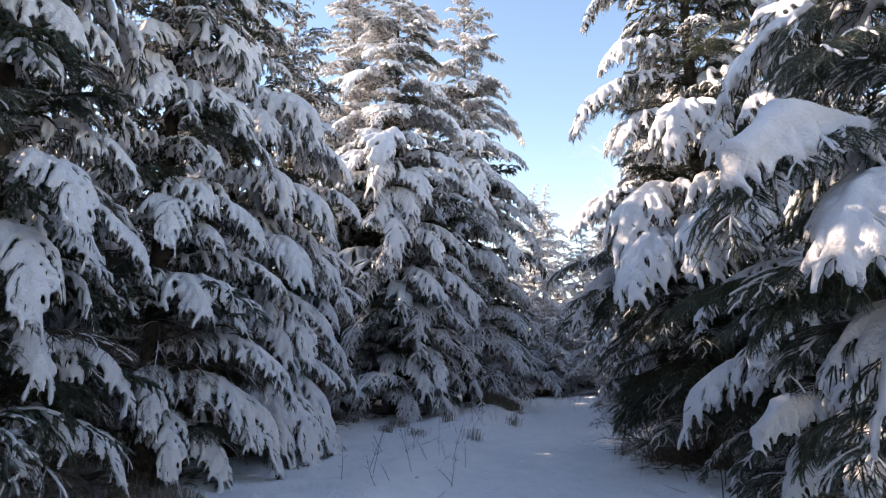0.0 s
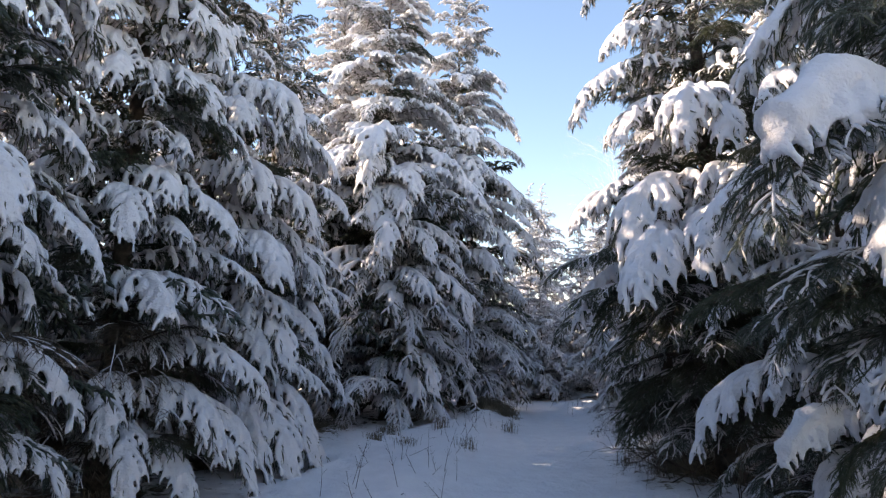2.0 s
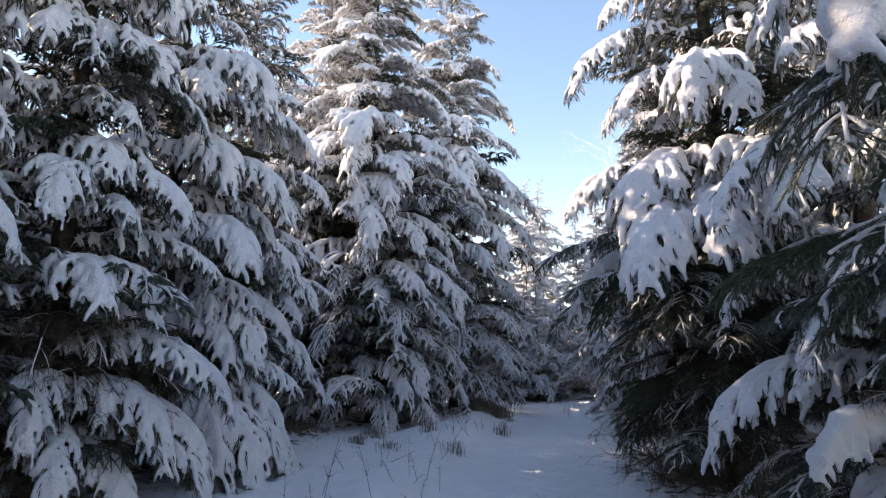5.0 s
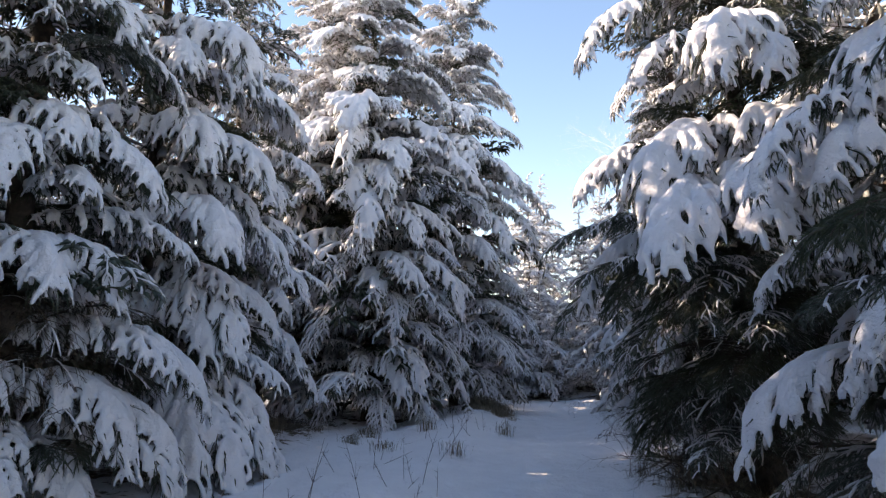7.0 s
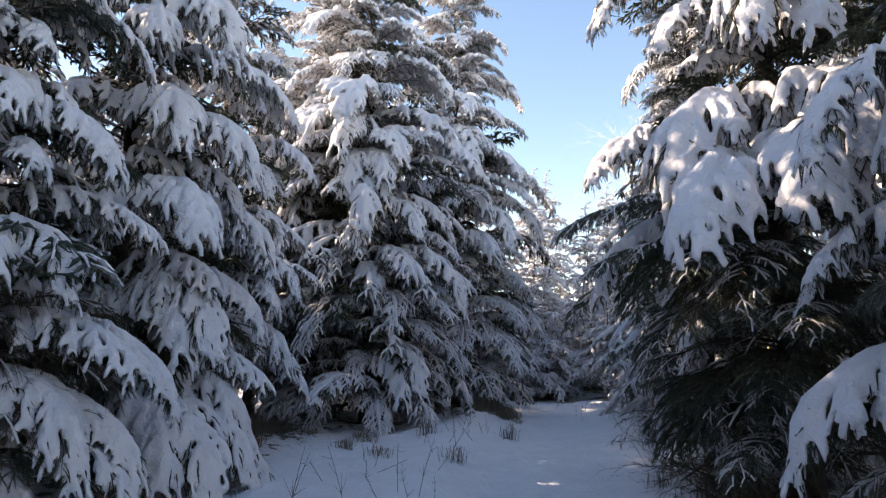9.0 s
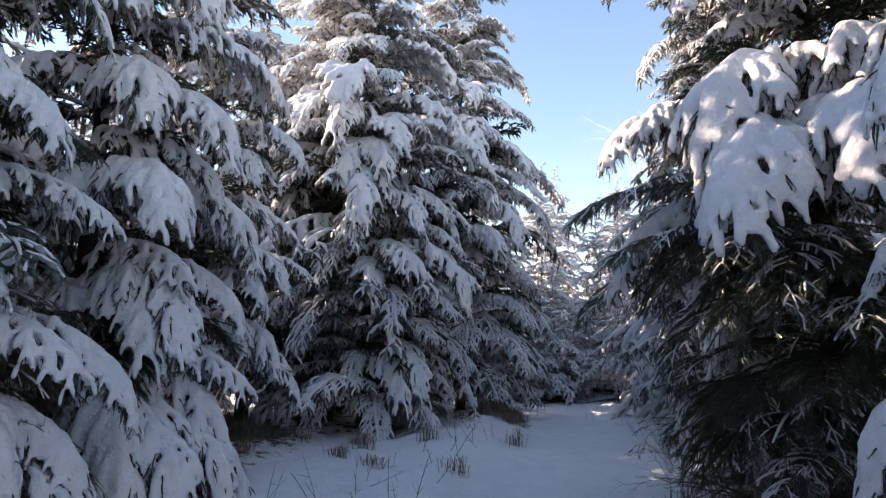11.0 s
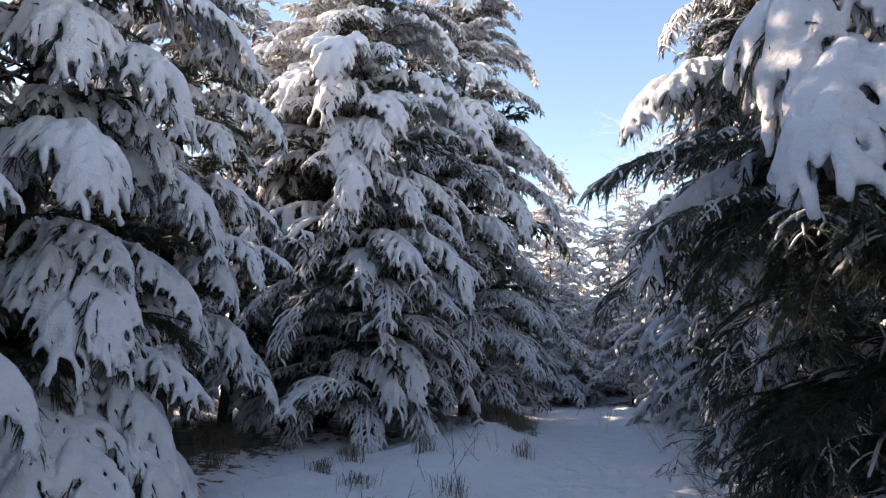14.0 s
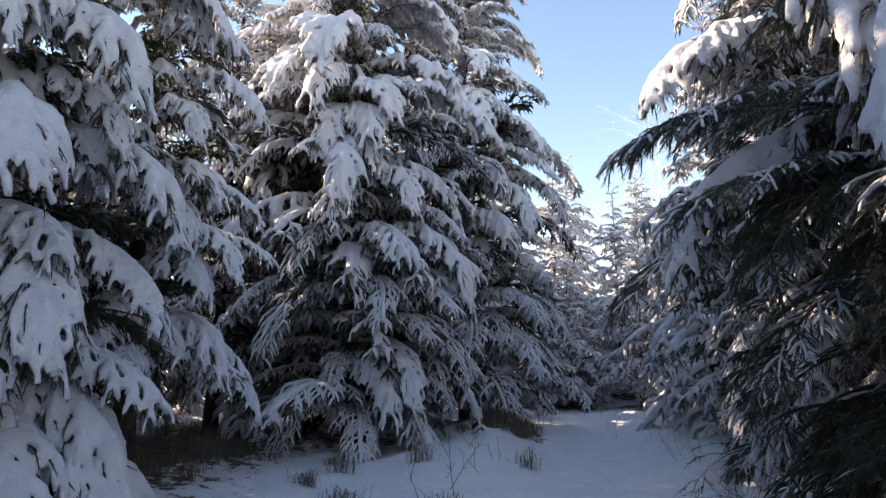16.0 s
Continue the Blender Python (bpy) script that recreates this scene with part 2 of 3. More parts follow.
def bough_buffers(length, style, droop, r, coarse=False):
    """A bough along +x that sags: a spine, side twigs on both sides and short drooping fingers on these; its wood and needles, and the tubes of its snow."""
    axis_r, side_r, finger_r, share, density, gap, finger_gap = STYLE[style]
    wood, snow, twigs = Buf(), Buf(), []
    if coarse:
        gap, finger_gap = gap * 1.7, finger_gap * 1.9
    n = 13 if not coarse else 8
    s = np.linspace(0, 1, n)
    ang = np.radians(r.uniform(8, 20) - (droop + 12) * s ** 1.35)
    sway = np.radians(np.cumsum(r.normal(0, 2.0, n)))
    d = np.stack([np.cos(ang) * np.cos(sway), np.cos(ang) * np.sin(sway), np.sin(ang)], 1)
    axis = np.concatenate([[[0, 0, 0]], np.cumsum(d[:-1] * length / (n - 1), 0)])
    wood.tube(axis, np.linspace(0.014, 0.004, n) * (0.5 + 0.4 * length), 4 if not coarse else 3, 0)
    twigs.append(axis)
    bare = style in ("green", "light", "dry")
    thick = 0.021 if coarse else {"green": 0.005, "light": 0.005, "fine": 0.011, "rime": 0.012}.get(style, 0.0065)

    def twig(pts, brush):
        twigs.append(pts)
        if style == "dry":
            wood.tube(pts, np.linspace(0.003, 0.001, len(pts)), 3, 0)
        else:
            sleeve(wood, pts, brush)

    def lay(pts, radius, lift=0.8, sides=5, lo=0):
        """Lays lumpy snow along a twig, thickest towards its end."""
        m = len(pts)
        uu = np.linspace(0, 1, m)
        body = 1.15 - 0.15 * uu - 0.2 * uu ** 4 if style in ("heavy", "laden", "pillow") else 0.72 + 0.55 * uu - 0.32 * uu ** 4
        rad = radius * body * (0.72 + 0.56 * r.random(m))
        if style == "fine":
            rad *= 1 - 0.5 * uu ** 3
        snow.tube((pts + UP * rad[:, None] * lift)[lo:], rad[lo:], sides)

    wide = min(0.62, 0.40 * length) * {"laden": 1.12, "pillow": 0.7, "fine": 0.78}.get(style, 1.0)
    count = max(3, int(length * 0.92 / gap))
    for i in range(count):
        for side in (-1, 1):
            u = min(max(0.07 + 0.91 * (i + r.uniform(-0.3, 0.3) + 0.25 * side) / max(count - 1, 1), 0.04), 0.99)
            p, t = along(axis, d, u)
            left = unit(np.cross(UP, t))
            w = (0.3 + 0.7 * min(1, u / 0.3)) * (1 - 0.72 * max(0, (u - 0.35) / 0.65) ** 1.2)
            ln = max(0.09, wide * w * r.uniform(0.75, 1.2))
            spread = np.radians(r.uniform(36, 60) - 16 * u + (8 if style == "fine" else 0))
            d0 = t * math.cos(spread) + left * side * math.sin(spread) + UP * 0.2
            m = 4 if coarse else 6
            pts, dd = sagging(p, unit(d0), ln, r.uniform(1.05, 1.9) * (0.5 if bare else 0.6 if style in ("fine", "rime") else 1.0), m)
            if style != "dry":
                wood.tube(pts, np.linspace(0.005, 0.002, m), 3, 0)
            twig(pts, thick)
            clad = side_r and r.random() < share
            if clad:
                lay(pts, side_r * (1.25 if coarse else 1.0) * (0.65 + 0.5 * ln / wide), 0.8, 4 if coarse else 5 if style == "fine" else 6)
            fingers = max(1, int(ln / finger_gap))
            for j in range(fingers):
                for way in (-1, 1):
                    v = 0.2 + 0.8 * (j + r.uniform(0, 0.9)) / fingers
                    q, tt = along(pts, dd, v)
                    out = unit(np.cross(UP, tt)) * way
                    e = unit(tt * 0.9 + out * (r.uniform(0.7, 1.3) if style == "fine" else r.uniform(0.35, 0.95)) + DOWN * (0.05 if bare else 0.2))
                    fl = r.uniform(0.09, 0.19) * (1.15 - 0.35 * v) * {"laden": 1.35, "heavy": 1.15}.get(style, 1.0) * (0.75 if length < 1 else 1.0)
                    fp, _ = sagging(q, e, fl, r.uniform(0.7, 1.6) * (0.5 if bare else 1.0), 3 if coarse else 4)
                    twig(fp, thick)
                    if clad and r.random() < share * (0.95 if style in ("fine", "rime") else 0.8 if bare else 0.66):
                        lay(fp, finger_r * (1.3 if coarse else 1.0) * r.uniform(0.75, 1.25), 0.7, 3 if coarse else 4 if style == "fine" else 5)
            # sprigs that hang below, free of snow
            if style != "dry" or r.random() < 0.5:
                for _ in range(max(1, int(ln / (0.12 if coarse else 0.06)))):
                    q, tt = along(pts, dd, r.uniform(0.1, 1.0))
                    e = unit(tt * 0.7 + DOWN * r.uniform(0.4, 1.1) + r.normal(0, 0.35, 3))
                    twig(sagging(q, e, r.uniform(0.09, 0.2) * (0.8 if bare else 1.0), 0.5, 3)[0], thick)
    if axis_r:
        lump = np.repeat(r.uniform(0.7, 1.3, (n + 1) // 2), 2)[:n] * r.uniform(0.9, 1.1, n)
        rad = axis_r * (0.45 + 0.8 * s ** 0.7 - 0.4 * s ** 6) * lump * (0.65 + 0.35 * min(length, 1.6))
        lo = n - 4 if bare else 1
        snow.tube((axis + UP * rad[:, None] * 0.8)[lo:], rad[lo:], 8 if style != "fine" and not coarse else 5)
    P, T = [], []
    for pts in twigs:
        seg = np.diff(pts, axis=0)
        ln = np.linalg.norm(seg, axis=1)
        total = ln.sum()
        k = max(2, int(total * density * (0.2 if coarse else 1.0)))
        at = np.sort(r.random(k)) * total
        c = np.concatenate([[0], np.cumsum(ln)])
        idx = np.clip(np.searchsorted(c, at) - 1, 0, len(ln) - 1)
        P.append(pts[idx] + seg[idx] * ((at - c[idx]) / ln[idx])[:, None])
        T.append(unit(seg[idx]))
    P, T = np.concatenate(P), np.concatenate(T)
    way = unit(T * 0.85 + unit(np.cross(T, r.normal(size=T.shape))) * 0.7 + np.array((0, 0, -0.15)))
    big = 1.9 if coarse else 1.0
    wood.blades(P, way, r.uniform(0.02, 0.036, len(P)) * big, r.uniform(0.0013, 0.0022, len(P)) * (1.6 * big if coarse else 1.0), 1, r)
    return wood, snow, axis[-1]


BOUGHS = {}
SIZES = {"long": (2.1, 9000), "mid": (1.3, 5500), "short": (0.7, 2000)}  # length and triangles of snow


def make_boughs():
    seed = 0
    for style in STYLE:
        for size, (length, want) in SIZES.items():
            for coarse in (False, True):
                for k in range(3 if style in SNOWY and not coarse else 2):
                    seed += 1
                    r = np.random.default_rng(100 + seed)
                    wood, snow, tip = bough_buffers(length, style, ((54, 72, 90) if style not in ("green", "light") else (26 if style == "green" else 42, 66, 80))[k], r, coarse)
                    a = wood.mesh("bough", [TWIG, DRY if style == "dry" else HOAR if style == "rime" else RIMED if style == "fine" else DUSTED if style == "light" else NEEDLE])
                    if style in SNOWY and style != "fine" and not coarse:
                        b = melted(snow.mesh("snow", []), 0.017 if style == "rime" else 0.0125 if style == "laden" else 0.0145, want, "snow_load", [SNOW], 0.008)
                    else:
                        b = snow.mesh("snow_load", [SNOW]) if snow.n else None
                    BOUGHS.setdefault((style, size, coarse), []).append((a, b, tip))


make_boughs()


def trunk_mesh(height, radius, r, lean=0.0):
    b = Buf()
    k = 14
    z = np.linspace(-0.3, height, k)
    c = np.cumsum(r.normal(0, 0.012, (k, 2)), 0)
    pts = np.stack([c[:, 0] + lean * z, c[:, 1], z], 1)
    rad = radius * (1 - np.clip(z, 0, None) / height) ** 0.85 + 0.008
    rad[:2] *= (1.5, 1.25)
    b.tube(pts, rad, 9)
    return b.mesh("trunk", [BARK])


def hang(parent, kinds, k, base, azimuth, scale, pitch=0.0, roll=0.0):
    """Hangs one bough, with its snow, on a tree."""
    wood, snow, tip = kinds[k % len(kinds)]
    ob = new("bough", wood)
    ob.parent = parent
    ob.matrix_basis = Matrix.Translation(base) @ Matrix.Rotation(azimuth, 4, "Z") @ Matrix.Rotation(-radians(pitch), 4, "Y") @ Matrix.Rotation(radians(roll), 4, "X") @ Matrix.Diagonal((scale, scale, scale, 1))
    if snow:
        sn = tagged(new("snow_load", snow), kind="stuff")
        sn.parent = ob
    return ob


def pick(reach):
    return "long" if reach > 1.5 else "mid" if reach > 0.65 else "short"


def profile(z, height, radius, taper=0.9):
    return radius * min(1.0, max(0.0, 1 - z / height) / 0.7) ** taper


def spruce(x, y, height, radius, seed, label, tips=(), style="heavy", low=None, low_to=0.0, step=0.42, per=6, start=0.9, top=6.6, dark=0.12, skirt=1.0, inside=True, stem=1.0, taper=0.9, high=0.0, fill=(0.62, 1.15), brush=0):
    """A spruce: trunk and boughs. tips: places that certain boughs reach, with their style. low: style of the boughs below low_to.
    top: height above which boughs are simpler. dark: share of boughs that have shed their snow. skirt: how far the
    lowest boughs reach, against the widest ones. fill: how far the boughs between the tips reach. brush: number of dead twigs near the ground. high: height above which many boughs carry thick snow."""
    r = np.random.default_rng(seed)
    tree = new("spruce_tree")
    tree.location = (x, y, 0)
    tagged(tree, label, "tree", "snow-laden spruces")
    tr = new("trunk", trunk_mesh(height, (0.03 + 0.0075 * height) * stem, r))
    tr.parent = tree
    facing = math.atan2(2.0 - y, 0.3 - x)
    taken = []
    for tx, ty, tz, st, *kind in tips:
        dx, dy = tx - x, ty - y
        reach, az = math.hypot(dx, dy), math.atan2(dy, dx)
        k = kind[0] if kind else int(r.integers(0, 3))
        kinds = min((BOUGHS[st, size, False] for size in SIZES), key=lambda b: abs(math.log(reach / b[k % len(b)][2][0]) + 0.12))
        tip = kinds[k % len(kinds)][2]
        scale = reach / tip[0]
        z0 = min(tz - tip[2] * scale, height - 0.5)
        taken.append((z0, az))
        hang(tree, kinds, k, (0, 0, z0), az - math.atan2(tip[1], tip[0]), scale, -math.degrees(math.atan2(z0 + tip[2] * scale - tz, reach)))
    z, turn = start, r.uniform(0, 6.28)
    while z < height - 0.25:
        f = z / height
        rad = profile(z, height, radius, taper)
        n = per
        for i in range(n):
            az = turn + 6.283 * (i + r.uniform(-0.3, 0.3)) / n
            zz = z + r.uniform(-0.25, 0.25)
            reach = max(0.22, rad * (r.uniform(*fill) if zz < 5.5 else r.uniform(0.62, 1.15))) * (skirt + (1 - skirt) * min(1.0, zz / 2.6))
            if any(abs(zz - a) < 0.3 and abs((az - b + math.pi) % (2 * math.pi) - math.pi) < 0.3 for a, b in taken):
                continue
            back = math.cos(az - facing) < -0.12
            if back and (i % 3 or zz > 8):
                continue
            st = low if low and zz < low_to + r.uniform(-0.4, 0.4) else style
            if high and zz > high and r.random() < 0.75:
                st = "rime" if zz > high + 3.0 + r.uniform(-1.5, 1) else "heavy"
            if st == "green" and zz < 1.7 and r.random() < 0.5:
                st = "dry"
            if r.random() < dark:
                st = "light" if r.random() < 0.5 else "green"
            coarse = bool(zz > top or back)
            kinds = BOUGHS[st, pick(reach * 1.15), coarse]
            k = int(r.integers(0, 3))
            tip = kinds[k % len(kinds)][2]
            pitch = r.uniform(-14, 12) + 45 * max(0, f - 0.45) + (10 if zz < 1.1 else 0)
            scale = min(1.5, reach / (tip[0] * math.cos(radians(pitch)) - tip[2] * math.sin(radians(pitch))))
            hang(tree, kinds, k, (0, 0, zz), az, scale, pitch, r.uniform(-8, 8))
        turn += 2.4
        z += step * (1.0 if rad > 1.0 else 0.72)
    # dark inner boughs that hide the stem
    for zz in np.arange(max(0.45, start - 0.4), height - 0.6, 0.13) if inside else ():
        az = r.uniform(0, 6.283)
        rad = profile(zz, height, radius, taper)
        inner = "dry" if low and zz < low_to * 0.8 and r.random() < 0.5 else "fine" if r.random() < (0.6 if style == "fine" else 0.35) else "light" if r.random() < 0.5 else "green"
        near = zz < top and r.random() < 0.3 and math.cos(az - facing) > 0
        kinds = BOUGHS[inner, "mid" if rad > 0.7 else "short", not (near and inner == "dry")]
        k = int(r.integers(0, 3))
        hang(tree, kinds, k, (0, 0, zz), az, max(0.3, rad * r.uniform(0.4, 0.78)) / kinds[k % len(kinds)][2][0], r.uniform(-15, 22))
    # dead brown twigs near the ground
    for zz in np.linspace(0.3, 1.7, brush):
        az = facing + r.uniform(-1.7, 1.7)
        kinds = BOUGHS["dry" if r.random() < 0.6 else "green", "mid", False]
        k = int(r.integers(0, 2))
        hang(tree, kinds, k, (0, 0, zz), az, radius * r.uniform(0.45, 0.8) / kinds[k][2][0], r.uniform(-12, 25))
    hang(tree, BOUGHS["fine", "short", True], 0, (0, 0, height - 0.35), 0, 0.8, 80)
    return tree


# ---- spruces along the trail ----
NEAR = "tall spruce, boughs drooping under thick snow"
spruce(-4.1, 5.3, 13.5, 1.85, 1, NEAR + ", beside the trail", [
    (-3.14, 5.9, 3.3, "heavy", 1), (-3.06, 5.2, 2.35, "heavy", 1), (-2.8, 4.6, 2.5, "heavy", 2), (-2.87, 5.7, 0.4, "heavy", 2), (-3.05, 5.1, 0.8, "heavy", 0),
    (-3.1, 4.8, 1.35, "heavy", 1), (-3.2, 5.5, 4.4, "laden", 1)], low="light", low_to=1.2, dark=0.1, fill=(0.45, 0.8), brush=16)
spruce(-3.55, 7.5, 12.5, 1.85, 2, NEAR + ", dark dry lower twigs", [
    (-2.2, 7.3, 2.85, "heavy", 1), (-2.76, 6.86, 3.25, "laden", 1), (-2.61, 6.6, 2.0, "heavy", 0), (-2.32, 7.05, 1.85, "heavy", 2), (-2.15, 7.1, 0.6, "laden", 2), (-2.98, 6.4, 0.8, "heavy", 2),
    (-2.6, 7.2, 5.0, "laden", 1), (-3.25, 6.4, 4.4, "heavy", 1), (-2.9, 6.3, 2.7, "heavy", 2), (-2.03, 7.7, 0.5, "heavy", 1), (-2.12, 7.9, 2.4, "heavy", 0), (-2.32, 7.9, 3.95, "heavy", 2), (-1.9, 7.3, 1.3, "heavy", 0),
    (-1.95, 7.6, 0.15, "heavy", 2), (-2.35, 6.9, 0.15, "heavy", 1), (-2.75, 6.45, 0.3, "heavy", 2), (-2.0, 8.2, 1.0, "heavy", 1)],
    low="dry", low_to=2.3, fill=(0.4, 0.75), start=1.3, brush=26)
spruce(-3.5, 9.9, 10.5, 1.9, 3, NEAR + " to the ground", [
    (-1.9, 8.8, 4.75, "laden", 2), (-2.55, 8.45, 4.7, "laden", 1), (-2.3, 8.6, 3.6, "laden", 2), (-1.75, 9.3, 3.4, "laden", 2), (-1.95, 8.5, 2.6, "laden", 1), (-2.0, 9.6, 3.05, "heavy", 2),
    (-2.15, 8.7, 1.4, "heavy", 1), (-2.0, 9.0, 2.1, "heavy", 0), (-1.9, 8.85, 1.45, "heavy", 2), (-1.72, 10.05, 2.5, "laden", 2), (-1.8, 10.0, 1.75, "heavy", 1),
    (-1.8, 10.2, 0.15, "heavy", 1), (-2.2, 8.7, 0.55, "heavy", 2), (-1.73, 9.5, 0.45, "laden", 2), (-1.65, 9.8, 1.1, "heavy", 0), (-1.6, 9.3, 0.15, "heavy", 2), (-1.75, 8.65, 0.1, "heavy", 2), (-1.55, 9.7, -0.02, "heavy", 1), (-2.1, 8.35, 0.2, "heavy", 1), (-1.75, 10.8, 4.7, "laden", 1)], fill=(0.4, 0.75), brush=14)
spruce(-3.1, 12.0, 10.0, 1.8, 4, NEAR + " over dry grass", [
    (-1.65, 11.7, 4.15, "heavy", 1), (-2.1, 11.1, 3.7, "heavy", 2), (-1.8, 11.4, 1.25, "laden", 2), (-2.15, 11.2, 4.9, "heavy", 1), (-2.2, 11.3, 1.5, "heavy", 0), (-1.75, 11.5, 2.3, "heavy", 2)], start=1.5, fill=(0.5, 0.85))
FINE = "tall slender spruce, finely snowed drooping boughs"
spruce(-1.25, 15.9, 13.6, 3.1, 5, FINE, [
    (-0.72, 13.8, 4.7, "heavy", 1), (-0.08, 14.25, 3.75, "heavy", 2), (-0.95, 13.9, 2.4, "heavy", 1), (0.0, 14.2, 0.8, "heavy", 2), (-0.35, 14.0, 0.65, "heavy", 1), (-1.62, 13.6, 5.3, "heavy", 1), (-2.0, 14.0, 0.05, "fine", 2), (-1.3, 14.2, 1.0, "fine", 1),
    (0.5, 15.3, 2.3, "heavy", 2), (0.75, 15.2, 1.1, "fine", 2), (-1.25, 13.5, 3.4, "fine", 1), (-1.75, 13.7, 4.5, "fine", 0), (-0.6, 14.2, 6.6, "fine", 1), (0.0, 14.5, 5.7, "fine", 1), (-2.4, 14.4, 1.6, "fine", 1), (-1.9, 13.9, 2.6, "fine", 2), (0.3, 14.2, 0.0, "fine", 1), (-0.7, 13.7, 0.0, "fine", 1)],
    style="fine", per=6, step=0.46, stem=0.7, top=12, dark=0.0, start=0.6, taper=0.8, high=3.0, fill=(0.55, 0.95))
spruce(0.75, 19.4, 14.6, 3.0, 6, FINE + " by the bend", [
    (2.65, 18.9, 7.6, "fine", 1), (2.7, 18.6, 6.0, "fine", 2), (2.9, 18.2, 4.5, "fine", 2), (2.5, 18.0, 3.1, "fine", 1), (1.15, 17.6, 3.3, "heavy", 1), (1.47, 17.4, 5.0, "heavy", 1), (2.1, 19.0, 9.4, "fine", 1), (1.9, 18.7, 11.2, "fine", 0),
    (3.0, 18.5, 1.8, "fine", 2), (2.6, 17.8, 1.0, "fine", 1), (1.6, 17.4, 6.6, "fine", 1)],
    style="fine", per=6, step=0.46, stem=0.7, top=12, dark=0.0, start=0.6, taper=0.7, high=3.0, fill=(0.55, 0.95))
spruce(-2.75, 17.9, 13.8, 3.0, 7, FINE + " behind the first row", style="rime", per=7, step=0.4, top=0, dark=0.0, taper=0.7, high=4.0)
spruce(-3.9, 16.4, 10.0, 2.0, 13, FINE + " above dry grass", style="fine", per=6, step=0.45, top=0, dark=0.0, start=2.4, taper=0.8, high=3.0)
spruce(3.3, 3.9, 8.5, 1.15, 8, NEAR + " and dark undersides", [
    (1.52, 3.05, 2.42, "pillow", 0), (1.85, 2.8, 1.95, "laden", 0), (2.1, 3.3, 3.2, "light", 0), (1.5, 3.2, 2.15, "light", 1), (1.42, 3.7, 1.78, "green", 0), (2.1, 4.3, 1.75, "light", 0), (1.7, 3.4, 1.85, "light", 0), (1.9, 3.4, 1.75, "green", 0), (2.4, 4.7, 1.6, "light", 1),
    (2.35, 3.3, 1.2, "heavy"), (2.3, 4.6, 3.6, "heavy")], low="light", low_to=1.8, dark=0.7)
spruce(4.1, 6.1, 10, 1.35, 9, NEAR + ", bent to the ground", [
    (2.6, 6.7, 0.75, "laden", 2), (2.75, 5.5, 0.75, "pillow", 0), (2.95, 5.5, 0.2, "heavy", 1), (3.15, 5.6, 2.1, "heavy", 0), (2.95, 5.8, 1.45, "heavy", 2), (3.2, 4.9, 1.1, "heavy"), (3.3, 5.0, 0.4, "heavy"), (2.8, 5.9, 0.2, "light", 0), (3.0, 6.6, 0.15, "light", 0), (2.95, 7.1, 0.25, "light", 1), (2.95, 6.3, 0.4, "light", 1)], dark=0.25, brush=14)
spruce(3.8, 8.7, 12.5, 1.9, 10, "tall spruce with sunlit clumps of snow and dark green underside", [
    (2.2, 7.3, 2.8, "laden", 2), (2.15, 6.9, 2.3, "laden", 1), (2.9, 6.6, 2.5, "laden", 1), (2.8, 7.05, 4.0, "laden", 2), (3.3, 7.0, 3.9, "heavy", 1), (1.92, 8.3, 4.75, "heavy", 1), (2.4, 8.0, 4.3, "heavy", 2), (2.35, 8.3, 5.7, "laden", 1), (3.3, 6.5, 2.75, "heavy", 2), (2.3, 9.0, 6.8, "heavy", 1),
    (1.55, 8.4, 2.6, "light", 0), (1.75, 8.2, 2.2, "light", 0), (1.95, 8.8, 2.1, "heavy", 1), (2.3, 7.5, 1.6, "green", 1), (2.6, 8.0, 0.9, "light", 1), (2.0, 7.9, 1.85, "green", 1), (2.2, 8.3, 1.4, "light", 1), (2.3, 7.7, 1.05, "green"), (2.6, 7.3, 1.75, "light"), (2.6, 8.4, 0.65, "light"),
    (2.9, 7.2, 1.95, "green"), (2.6, 7.6, 0.5, "light"), (3.3, 7.0, 0.8, "green"), (3.0, 7.1, 1.6, "light"), (2.75, 7.2, 1.2, "green"), (2.6, 8.5, 1.1, "light"), (2.3, 7.45, 2.1, "light"), (2.9, 7.5, 0.9, "light"), (3.1, 7.2, 1.4, "green")],
    low="light", low_to=2.7, start=0.5, dark=0.6, skirt=0.5, fill=(0.4, 0.75), brush=18)
spruce(3.8, 10.7, 7.6, 1.8, 11, "spruce with dark snow-dusted lower boughs beside the trail", [
    (2.2, 9.85, 3.6, "laden", 1), (2.5, 9.6, 3.8, "laden", 0), (2.0, 10.4, 1.85, "light", 1), (2.6, 9.6, 2.9, "light"), (3.02, 9.3, 1.3, "heavy", 1), (3.3, 9.7, 0.65, "heavy", 2), (3.48, 9.6, 0.3, "fine", 2), (2.95, 10.0, 0.6, "fine"), (3.0, 9.9, 0.9, "light", 1), (2.95, 10.6, 0.5, "light", 1)],
    style="fine", low="light", low_to=1.8, start=0.5, dark=0.25, skirt=0.55, fill=(0.5, 0.85))
BACK = "slender snow-white spruce at the far end of the trail"
